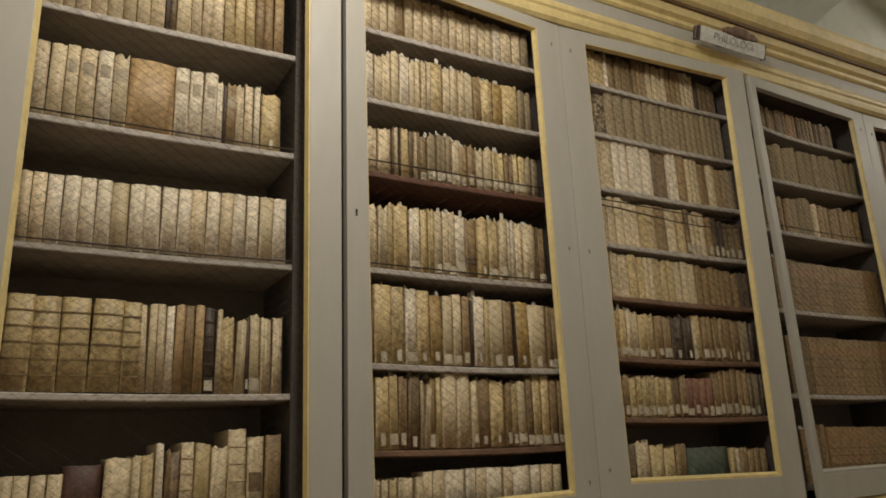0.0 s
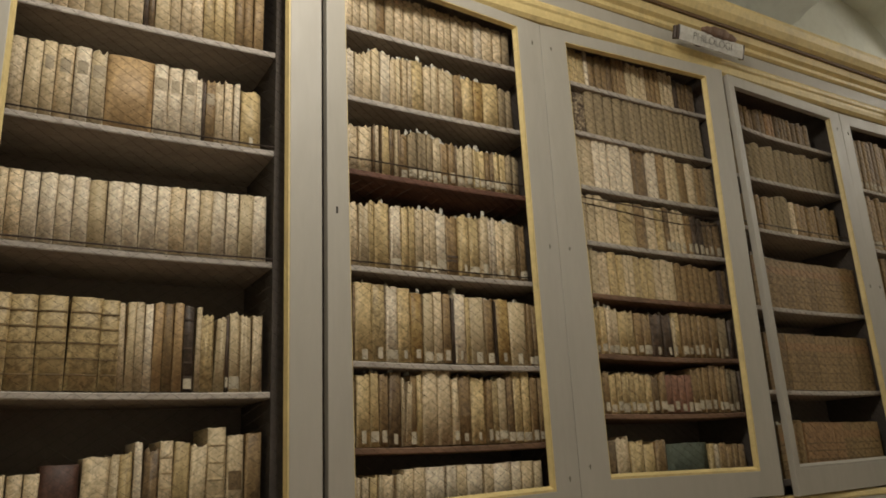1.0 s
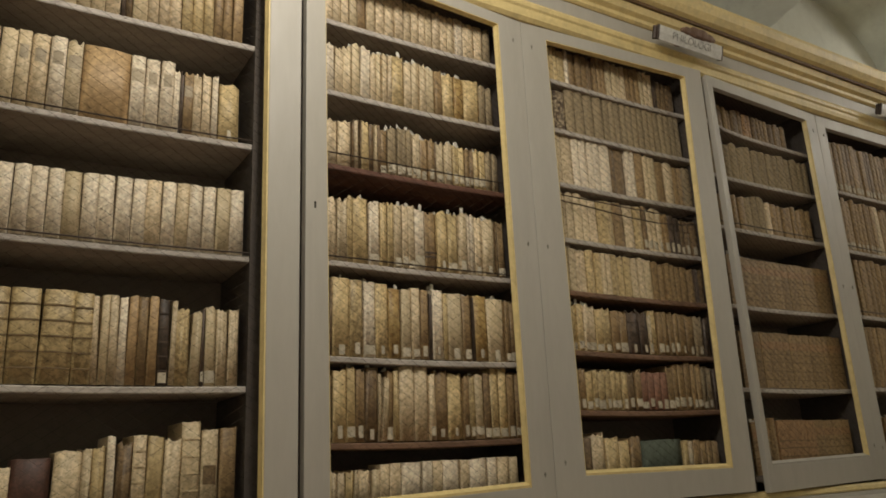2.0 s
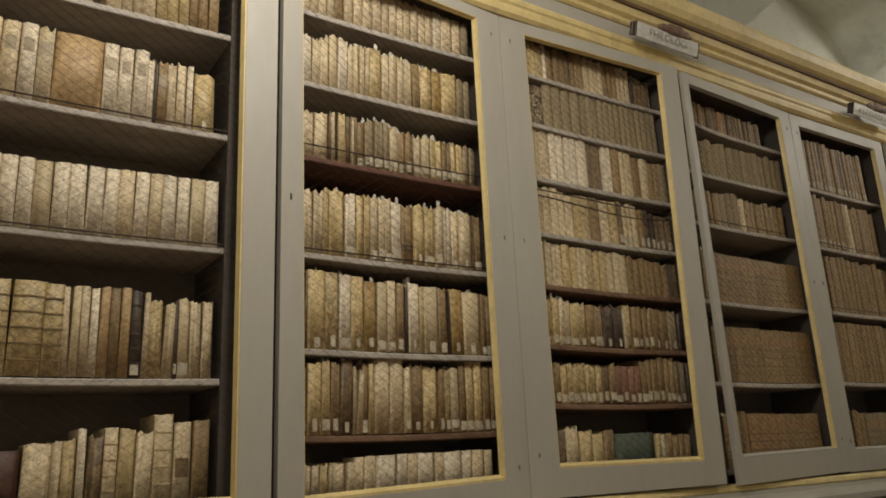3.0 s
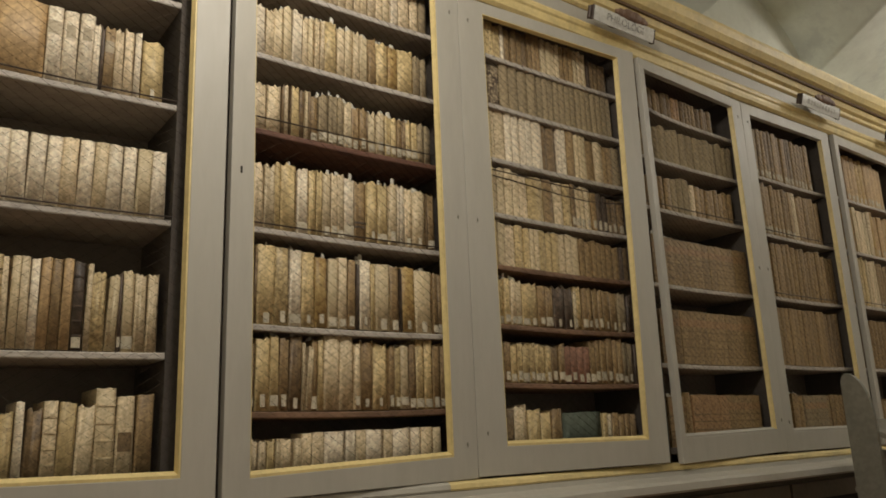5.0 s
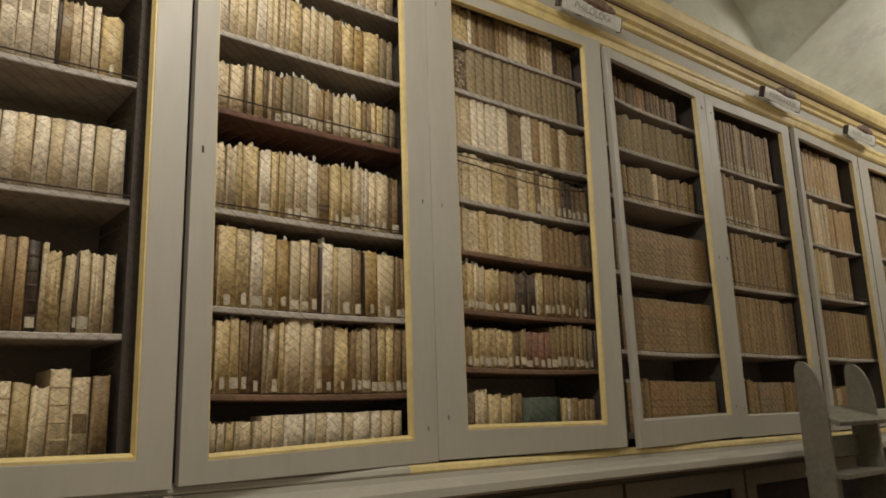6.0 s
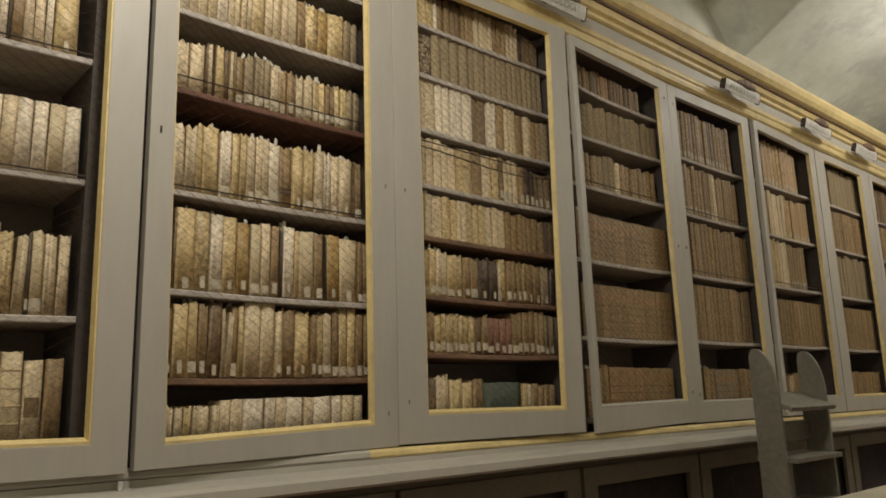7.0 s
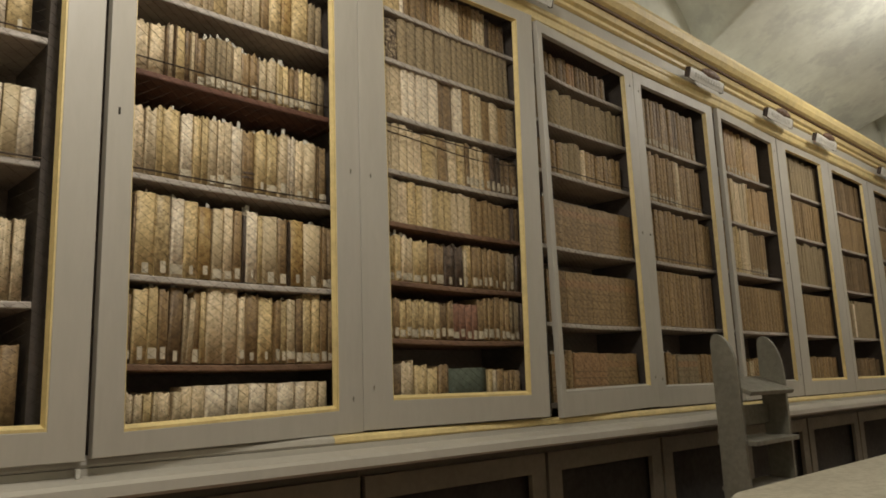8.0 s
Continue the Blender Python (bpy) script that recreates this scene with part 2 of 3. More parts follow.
sweep_x("crown_moulding", [(0.05, 3.501), (-0.112, 3.501), (-0.134, 3.512), (-0.156, 3.545), (-0.168, 3.585), (-0.168, 3.605), (0.05, 3.605)], CX0, CX1, YELLOW, cornice, "yellow crown moulding")
box("top_board", CX0, CX1, 0.052, Y1, 3.25, 3.60, INSIDE, cornice)

ledge = tagged(new("ledge"), "grey painted ledge with a yellow bead under the bookcase doors", "ledge", kind="structure")
BEAD = [(0.03, 0.976), (-0.016, 0.976), (-0.03, 0.966), (-0.034, 0.95), (-0.03, 0.942), (0.03, 0.942)]
# Left stretch is grey, not yellow: the ajar doors' shadow, put into its colour.
sweep_x("bead", BEAD, CX0, -0.12, GREY, ledge, "bead coloured grey for the shade under the doors")
sweep_x("bead", BEAD, -0.118, CX1, YELLOW, ledge, "yellow bead")
sweep_x("ledge_board", [(0.45, 0.94), (-0.035, 0.94), (-0.038, 0.918), (-0.130, 0.902), (-0.148, 0.890), (-0.152, 0.858), (-0.14, 0.847), (0.45, 0.847)], CX0, CX1, GREY, ledge)


# ---- bookcases ----
def tilt_about(x, degrees):
    """A turn about the upright line at x, y = 0."""
    return Matrix.Translation((x, 0, 0)) @ Matrix.Rotation(radians(degrees), 4, "Z")


def wire_net(x0, x1, z0, z1, y, parent, r=0.00042):
    """Diamond wire netting filling the door's opening: thin three-sided wires on both diagonals."""
    verts, faces, slope, gap = [], [], 0.68, 0.019
    for sign in (1, -1):
        k = z0 - abs(slope) * (x1 - x0) - gap
        while k < z1 + slope * (x1 - x0) + gap:
            lo, hi = x0, x1
            # z = k + sign * slope * (x - x0)
            xa, xb = x0 + (z0 - k) / (sign * slope), x0 + (z1 - k) / (sign * slope)
            lo, hi = max(lo, min(xa, xb)), min(hi, max(xa, xb))
            if hi - lo > 0.01:
                n = max(1, int((hi - lo) / 0.12))
                base = len(verts)
                for i in range(n + 1):
                    x = lo + (hi - lo) * i / n
                    z = k + sign * slope * (x - x0)
                    bow = 0.004 * noise.noise((x * 3, z * 3, sign))
                    zz = z + 0.004 * noise.noise((x * 5 + 9, z * 5, sign))
                    verts += [(x, y + bow - r + 0.0008 * sign, zz), (x, y + bow + r, zz + r), (x, y + bow + r, zz - r)]
                for i in range(n):
                    a, b = base + 3 * i, base + 3 * i + 3
                    faces += [(a, a + 1, b + 1, b), (a + 1, a + 2, b + 2, b + 1), (a + 2, a, b, b + 2)]
            k += 2 * gap
    return raw_object("wire_netting", verts, faces, WIRE, parent, "thin diamond wire netting")


def frame_ring(bm, outer, inner, y0, y1, bevel):
    """A one-piece picture-frame of boards between an outer and an inner outline of (x, z)."""
    rings = [[bm.verts.new((x, y, z)) for x, z in line] for line, y in ((outer, y0), (inner, y0), (inner, y1), (outer, y1))]
    faces = []
    for a, b in zip(rings, rings[1:] + rings[:1]):
        for i in range(4):
            j = (i + 1) % 4
            faces.append(bm.faces.new((a[i], a[j], b[j], b[i])))
    bmesh.ops.recalc_face_normals(bm, faces=faces)
    sharp = [e for r in rings for i in range(4) for e in r[i].link_edges if e.other_vert(r[i]) in r]
    bmesh.ops.bevel(bm, geom=list(set(sharp)), offset=bevel, segments=2, affect="EDGES", profile=0.5)


def door(unit, x0, x1, gx0, gx1, gz0, gz1, z0, z1, hinge, angle, keyhole, pins, left_bead=0.004, drop=0.0, faded=False, trim=0.0):
    """A framed door between x0 and x1 with an opening gx0..gx1, gz0..gz1 (pairs where it leans: bottom, top); hinge is 'l' or 'r'."""
    hx = x0 if hinge == "l" else x1
    (l0, l1), (r0, r1) = (g if isinstance(g, tuple) else (g, g) for g in (gx0, gx1))
    l0, l1, r0, r1 = l0 - hx, l1 - hx, r0 - hx, r1 - hx
    a, b, g0, g1 = x0 - hx, x1 - hx, (l0 + l1) / 2, (r0 + r1) / 2
    bl, br = gz0 if isinstance(gz0, tuple) else (gz0, gz0)
    gz0 = (bl + br) / 2
    z0 = z0 if isinstance(z0, tuple) else (z0, z0)
    bm = bmesh.new()
    frame_ring(bm, [(a, z0[0]), (b - trim, z0[1]), (b, z1), (a, z1)], [(l0, bl), (r0, br), (r1, gz1), (l1, gz1)], 0.0, 0.034, 0.0025)
    ob = mesh_object("door", bm, GREY, unit, "grey painted framed door, slightly ajar" if abs(angle) > 0.5 else "grey painted framed door, closed")
    ob.matrix_local = tilt_about(hx, angle) @ Matrix.Translation((0, 0, 3.2)) @ Matrix.Rotation(radians(drop), 4, "Y") @ Matrix.Translation((0, 0, -3.2))
    # bead round the opening
    wl, wr, wb, wt, d = left_bead, 0.014, 0.022, 0.008, 0.026

    def ring(f):
        return [(l0 + wl * f, bl + wb * f), (r0 - wr * f, br + wb * f), (r1 - wr * f, gz1 - wt * f), (l1 + wl * f, gz1 - wt * f)]

    outer, mid, inner = ring(0), ring(0.45), ring(1)
    for side in range(4):
        bm = bmesh.new()
        i, j = side, (side + 1) % 4
        rows = [[(outer[i], 0.001), (outer[j], 0.001)], [(mid[i], 0.0005), (mid[j], 0.0005)], [(mid[i], 0.008), (mid[j], 0.008)],
                [(inner[i], d), (inner[j], d)], [(outer[i], d), (outer[j], d)]]
        vs = [[bm.verts.new((p[0], y, p[1])) for p, y in r] for r in rows]
        for q in range(5):
            p, s = vs[q], vs[(q + 1) % 5]
            bm.faces.new((p[0], p[1], s[1], s[0]))
        for e in (0, 1):
            bm.faces.new([v[e] for v in vs])
        bmesh.ops.recalc_face_normals(bm, faces=bm.faces)
        plain = faded and side != 1
        mesh_object("glazing_bead", bm, GREY if plain else YELLOW, ob, "grey painted bead" if plain else "yellow painted bead")
    wire_net(max(l0, l1) + 0.002, min(r0, r1) - 0.002, gz0 + 0.004, gz1 - 0.004, 0.026, ob, 0.00037 if x0 < 0 else 0.0003 if x0 < 1.2 else 0.00016)
    if keyhole:
        kx = (a + g0) / 2 - 0.006 if hinge == "r" else (b + g1) / 2 - 0.02
        bm = bmesh.new()
        add_box(bm, kx - 0.004, kx + 0.004, -0.0015, 0.002, 2.100, 2.126, 0.001)
        mesh_object("keyhole", bm, IRON, ob, "dark iron keyhole")
    if pins:
        px = b - 0.055 if hinge == "r" else a + 0.055
        for z in (gz1 - 0.06, 2.10, gz0 + 0.06):
            bm = bmesh.new()
            add_tube(bm, (px, -0.004, z), (px, 0.004, z), 0.004, 8)
            add_tube(bm, (px, -0.002, z - 0.012), (px, -0.002, z + 0.008), 0.002, 6)
            mesh_object("hinge_pin", bm, LADDER, ob, "small painted hinge pin")
    return ob


def arc_profile(w, sag, n=6):
    return [(-w / 2 + w * i / n, sag * (1 - math.sin(math.pi * i / n) ** 0.8)) for i in range(n + 1)]


def book(x, y, z, w, h, depth, kind, flags, rnd, group):
    """One upright book, spine towards the room: cover, page block, raised bands, shelf label, paper slips."""
    n, t = 6, 0.003
    sag = min(0.012, w * rnd.uniform(0.10, 0.22))
    arc = arc_profile(w, sag, n)
    outline = arc + [(w / 2, depth), (w / 2 - t, depth)] + [(px * (1 - 2 * t / w), py + t) for px, py in arc[::-1]] + [(-w / 2 + t, depth), (-w / 2, depth)]
    k = len(outline)
    droop = rnd.uniform(-0.002, 0.004)
    ears = 0.003 if "u" in flags or w > 0.085 else 0.019 if h < 0.275 else 0.006
    verts = [(px, py, 0.0) for px, py in outline] + [
        (px, py, h + droop * px / w + ears * noise.noise((px * 130 + x * 50, py * 90, z * 7)) - (0.002 if 0 < i < n else 0)) for i, (px, py) in enumerate(outline)]
    faces = [(i, (i + 1) % k, k + (i + 1) % k, k + i) for i in range(k)]
    # the two rims, in quads between outer and inner line
    inner = [k - 3 - i for i in range(n + 1)]
    pairs = list(zip(range(n + 1), inner))
    for (a, b), (c, d) in zip(pairs, pairs[1:]):
        faces.append((a, b, d, c))
        faces.append((k + c, k + d, k + b, k + a))
    for ring in ((n, n + 1, n + 2, inner[n]), (0, inner[0], k - 2, k - 1)):
        faces.append(tuple(ring))
        faces.append(tuple(k + r for r in ring[::-1]))
    ob = raw_object("book", verts, faces, BOOK[kind])
    for i, p in enumerate(ob.data.polygons):
        p.use_smooth = i < n
    lean = rnd.gauss(0, 0.5) + (rnd.uniform(2, 5) if "k" in flags else 0)
    ob.matrix_basis = pose(x + w / 2, y, z, rnd.gauss(0, 0.3), lean, rnd.gauss(0, 0.8))
    words = BOOK_WORDS[kind]
    size = "Tall" if h > 0.28 else "Small" if h < 0.18 else "Old"
    tagged(ob, size + " book bound in " + words + (" with white label" if "L" in flags else " on shelf"), "book", group)
    bm = bmesh.new()
    add_box(bm, -w / 2 + t * 1.2, w / 2 - t * 1.2, sag + t * 1.4, depth - 0.004, 0.003, h - 0.005)
    mesh_object("page_block", bm, PAGES, ob, "yellowed paper pages")

    def strip(name, z0, z1, out, x_in, mat, label):
        pts = [(px * x_in, py - out) for px, py in arc]
        back = [(px * x_in, py + 0.0005) for px, py in arc]
        vs = [(px, py, zz) for zz in (z0, z1) for px, py in pts + back[::-1]]
        m = 2 * (n + 1)
        fs = [(i, (i + 1) % m, m + (i + 1) % m, m + i) for i in range(m)]
        for i in range(n):
            fs += [(m - 1 - i, m - 2 - i, i + 1, i), (m + i, m + i + 1, m + m - 2 - i, m + m - 1 - i)]
        raw_object(name, vs, fs, mat, ob, label)

    if "B" in flags:
        bands = 5 if h > 0.28 else 3
        for i in range(bands):
            zc = h * (i + 1) / (bands + 1)
            # Yellowed vellum takes the dark band colour: dirt plus the ridge's shadow.
            strip("raised_band", zc - 0.0026, zc + 0.0026, 0.0026, 1.0, BOOK["h" if kind == "y" else kind], "worn raised spine band, shade coloured in on yellowed vellum")
    if "L" in flags:
        lz = rnd.uniform(0.004, 0.018)
        lh = rnd.uniform(0.03, 0.046)
        strip("shelf_label", lz, lz + lh, 0.0009, rnd.uniform(0.82, 1.0) if w < 0.05 else rnd.uniform(0.5, 0.85), PAPER, "white paper shelf label")
    if "P" in flags:
        strip("title_patch", h * 0.62, h * 0.80, 0.0009, 0.9, PATCH, "drab paper title patch")
    if "C" in flags:
        for zc in (0.24, 0.31):
            strip("clasp_strap", h * zc - 0.004, h * zc + 0.004, 0.0025, 1.0, BOOK["d"], "dark leather clasp strap")
    if "D" in flags:
        strip("title_patch", h * 0.42, h * 0.62, 0.0009, 0.94, BOOK["b"], "brown leather title patch")
    for _ in range(rnd.choice((1, 2, 2, 3, 3)) if "S" in flags else 0):
        sx = rnd.uniform(-0.32, 0.32) * w
        sw = min(w * 0.55, rnd.uniform(0.006, 0.022))
        top = h + rnd.uniform(0.008, 0.032)
        bm = bmesh.new()
        sy = rnd.uniform(0.012, 0.08)
        cut = rnd.uniform(0, 0.012)
        vs = [bm.verts.new(p) for p in ((sx - sw / 2, sy, h - 0.03), (sx + sw / 2, sy, h - 0.03), (sx + sw / 2, sy - 0.004, top - cut), (sx - sw * 0.3, sy - 0.005, top), (sx - sw / 2, sy - 0.004, top - cut * rnd.random()))]
        vb = [bm.verts.new(v.co + Vector((0, 0.0012, 0))) for v in vs]
        bm.faces.new(vs)
        bm.faces.new(vb[::-1])
        for i in range(5):
            bm.faces.new((vs[i], vb[i], vb[(i + 1) % 5], vs[(i + 1) % 5]))
        mesh_object("paper_slip", bm, SLIP, ob, "white paper slip")
    return ob


FAR = {"verts": [], "faces": [], "mats": []}
FAR_KINDS = list(BOOK) + ["paper", "slip"]


def far_book(x, y, z, w, h, depth, kind, flags, rnd):
    """A book of the joined rest: rounded spine, boards, label and slip as separate islands of one mesh."""
    n = 4
    lean, sag = math.tan(radians(rnd.gauss(0, 0.5))), min(0.012, w * rnd.uniform(0.1, 0.22))
    arc = arc_profile(w, sag, n)
    ring = arc + [(w / 2, depth), (-w / 2, depth)]

    def prism(pts, z0, z1, mat):
        b, k = len(FAR["verts"]), len(pts)
        FAR["verts"] += [(x + w / 2 + px + zz * lean, y + py, z + zz + ((0.004 if w > 0.085 or "u" in flags else 0.013) * noise.noise((px * 130 + x * 50, py * 90, z * 7)) if zz == z1 else 0)) for zz in (z0, z1) for px, py in pts]
        fs = [(b + i, b + (i + 1) % k, b + k + (i + 1) % k, b + k + i) for i in range(k)] + [tuple(range(b + k - 1, b - 1, -1)), tuple(range(b + k, b + 2 * k))]
        FAR["faces"] += fs
        FAR["mats"] += [FAR_KINDS.index(mat)] * len(fs)

    if "T" in flags:
        sag, lean = 0.002, 0.0
        arc = arc_profile(w, sag, n)
        ring = arc + [(w / 2, depth), (-w / 2, depth)]
    prism(ring, 0, h, kind)
    if "T" in flags:
        # a uniform set: title field and raised bands at the same height on every spine
        def field(z0, z1, out, mat):
            prism([(px * 0.99, py - out) for px, py in arc] + [(w * 0.49, sag + 0.003), (-w * 0.49, sag + 0.003)], z0, z1, mat)

        field(h * 0.70, h * 0.84, 0.001, "c")
        for f in (0.14, 0.30, 0.46, 0.60):
            field(h * f, h * f + 0.005, 0.0013, "h")
    if "L" in flags:
        lz = rnd.uniform(0.008, 0.016)
        prism([(px * 0.85, py - 0.0012) for px, py in arc] + [(w * 0.42, sag + 0.002), (-w * 0.42, sag + 0.002)], lz, lz + rnd.uniform(0.034, 0.046), "paper")
    for _ in range(rnd.choice((1, 1, 2, 2)) if "S" in flags else 0):
        sx, sw, sy = rnd.uniform(-0.3, 0.3) * w, min(w * 0.6, rnd.uniform(0.008, 0.024)), rnd.uniform(0.015, 0.07)
        prism([(sx - sw / 2, sy), (sx + sw / 2, sy), (sx + sw / 2, sy + 0.002), (sx - sw / 2, sy + 0.002)], h - 0.02, h + rnd.uniform(0.008, 0.03), "slip")


def finish_far_books():
    data = bpy.data.meshes.new("books")
    data.from_pydata(FAR["verts"], [], FAR["faces"])
    for k in FAR_KINDS:
        data.materials.append(BOOK_FAR[k])
    data.polygons.foreach_set("material_index", FAR["mats"])
    tagged(new("books", data), "rows of old vellum and calf books on the farther shelves", "books", kind="stuff")


def shelf_row(spec, x0, x1, z, front, seed, group, single=True):
    """Books from a line of words such as 'v5:46x240L': kind, count, width and height in millimetres, flags."""
    rnd = random.Random(seed)
    x, exact = x0, False
    for word in spec.split():
        if word[0] == "@":
            x, exact = float(word[1:]), True
            continue
        head, size = word.split(":")
        kind, count = head[0], int(head[1:] or 1)
        if kind == "_":
            x += float(size) / 1000
            continue
        flags = "".join(c for c in size if c.isalpha() and c != "x")
        w0, h0 = (float(s) / 1000 for s in "".join(c for c in size if not c.isalpha() or c == "x").split("x"))
        for _ in range(count):
            even = "u" in flags
            w = w0 * (1 + rnd.uniform(-1, 1) * (0.0 if exact else 0.05 if even else 0.2))
            h = h0 * (1 + rnd.uniform(-1, 1) * (0.008 if even else 0.018 if exact else 0.045))
            if x + w > x1:
                return
            depth = min(0.27, h * 0.72)
            y = front + (rnd.uniform(0, 0.004) if even else rnd.uniform(0, 0.012))
            if single:
                book(x, y, z, w - 0.0026, h, depth, kind, flags, rnd, group)
            else:
                far_book(x, y, z, w - (0.0008 if "T" in flags else 0.003), h, depth, kind, flags, rnd)
            x += w + (0.0 if exact or rnd.random() < 0.85 else 0.002)


FRONT = 0.05
TOP, BOTTOM = 3.15, 1.10


def bookcase(label, post0, post1, in0, in1, shelves, rows, rods, door_args, books_from, red=(), brown=(), base=1.045, seed=0, sag=()):
    """One bay: side posts, back, base, shelves, rods, its door, and its rows of books from the top down."""
    unit = tagged(new("bookcase"), label, "bookcase", "bookcases along the wall")
    # Side boards carry the bay's inner shade in their colour.
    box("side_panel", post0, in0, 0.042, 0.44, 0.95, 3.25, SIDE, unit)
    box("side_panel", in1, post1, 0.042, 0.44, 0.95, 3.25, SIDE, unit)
    box("back_panel", in0, in1, 0.41, 0.44, 0.95, 3.25, INSIDE, unit)
    box("base_board", in0, in1, 0.045, 0.41, base - 0.03, base, INSIDE, unit)
    for i, z in enumerate(shelves):
        mat = SHELF_RED if i in red else SHELF_BROWN if i in brown else SHELF
        bm = bmesh.new()
        n = 16 if i in sag else 8
        thick = 0.024
        ring = []
        for k in range(n + 1):
            u = k / n
            x = in0 + (in1 - in0) * u
            dz = 0.055 * (1 - u) ** 5 - 0.012 - 0.012 * u if i in sag else -0.006 * math.sin(math.pi * u)
            ring.append([bm.verts.new((x, yy, z + zz + dz)) for yy, zz in ((FRONT + 0.003, -thick), (FRONT, -thick + 0.004), (FRONT, -0.004), (FRONT + 0.004, 0), (0.41, 0), (0.41, -thick))])
        for a, b in zip(ring, ring[1:]):
            for j in range(6):
                bm.faces.new((a[j], a[(j + 1) % 6], b[(j + 1) % 6], b[j]))
        bm.faces.new(ring[0])
        bm.faces.new(ring[-1][::-1])
        bmesh.ops.recalc_face_normals(bm, faces=bm.faces)
        plank = mesh_object("shelf", bm, mat, unit, "red-brown wooden shelf" if i in red else "brown wooden shelf" if i in brown else "wooden shelf with a whitewashed front edge, other faces darkened for shade")
        if mat == SHELF:
            # All faces but the front edge get the colour darkened for shade.
            plank.data.materials.append(BOARD)
            for p in plank.data.polygons:
                p.material_index = 0 if p.center.y < FRONT + 0.006 else 1
    for i, up, sink in rods:
        bm = bmesh.new()
        z = shelves[i] + up
        pts = [Vector((in0 + (in1 - in0) * k / 6, FRONT - 0.008, z - sink * math.sin(math.pi * (k / 6) ** 1.5))) for k in range(7)]
        rings = [[bm.verts.new(p + Vector((0, 0.003 * math.cos(k), 0.003 * math.sin(k)))) for k in (0.0, 1.05, 2.09, 3.14, 4.19, 5.24)] for p in pts]
        for a, b in zip(rings, rings[1:]):
            for k in range(6):
                bm.faces.new((a[k], a[(k + 1) % 6], b[(k + 1) % 6], b[k]))
        bmesh.ops.recalc_face_normals(bm, faces=bm.faces)
        mesh_object("retaining_rod", bm, ROD, unit, "thin dark iron rod across the books")
    door(unit, *door_args)
    for i, (z, spec) in enumerate(zip(list(shelves) + [base], rows)):
        shelf_row(spec, books_from, in1 - 0.004, z - 0.018 if i in sag else z + 0.0005, FRONT + 0.012, seed * 100 + i, "books in the bookcases", seed < 3 or (seed == 3 and i in (5, 6, 7)))
    return unit


ROWS_1 = ["v9:46x310 _:2 d1:17x250 b1:20x240 v3:46x310 v1:40x310 y3:44x305 t3:36x300",
          "@-2.13 v1:52x280 v1:50x278 v1:42x278P v1:56x276P w1:52x276P v1:50x274P e1:158x276u w3:49x272uP w1:24x245 d1:12x240 t1:36x245P v1:32x250 v1:34x255 w1:24x258 _:4 y1:78x230L",
          "@-2.170 v1:46x236u v1:37x236u v1:44x236u w1:47x235u w1:50x236u w1:50x236u w1:48x236u v1:55x234u w1:50x238u w1:52x238u w1:52x240u w1:46x240u v1:52x242u w1:47x244u v1:45x246u w1:49x246u w1:45x248u v1:52x250u w1:52x252u",
          "@-2.18 y1:60x296uB y1:78x296uB y1:78x296uB y1:85x297uB y1:95x297uB y1:57x292uB v1:22x292 v2:27x290 w1:27x290 e1:32x294 t1:32x294 e1:32x293 d1:38x288BL v1:20x285 y1:46x258 v1:38x254 d1:14x262L v1:38x268L v2:38x266",
          "@-2.135 v5:43x202u q1:110x222 v1:80x247 v1:30x248 y1:42x250 w1:26x282 b1:48x258 v1:42x290B y1:52x286 v1:58x276 v1:62x322B v1:58x305D t1:56x307 _:4 b1:26x285"]
bookcase("grey bookcase bay with a yellow-beaded netted door and large vellum books", -2.34, -1.06, -2.22, -1.235, [2.78, 2.365, 1.93, 1.465], ROWS_1,
         [(1, 0.009, 0.004), (2, 0.007, 0.004)], (-2.32, -1.092, -2.138, (-1.204, -1.216), (1.07, 1.060), TOP, 0.965, 3.228, "l", -4.0, False, False, 0.016), -2.135, base=1.02, seed=1)

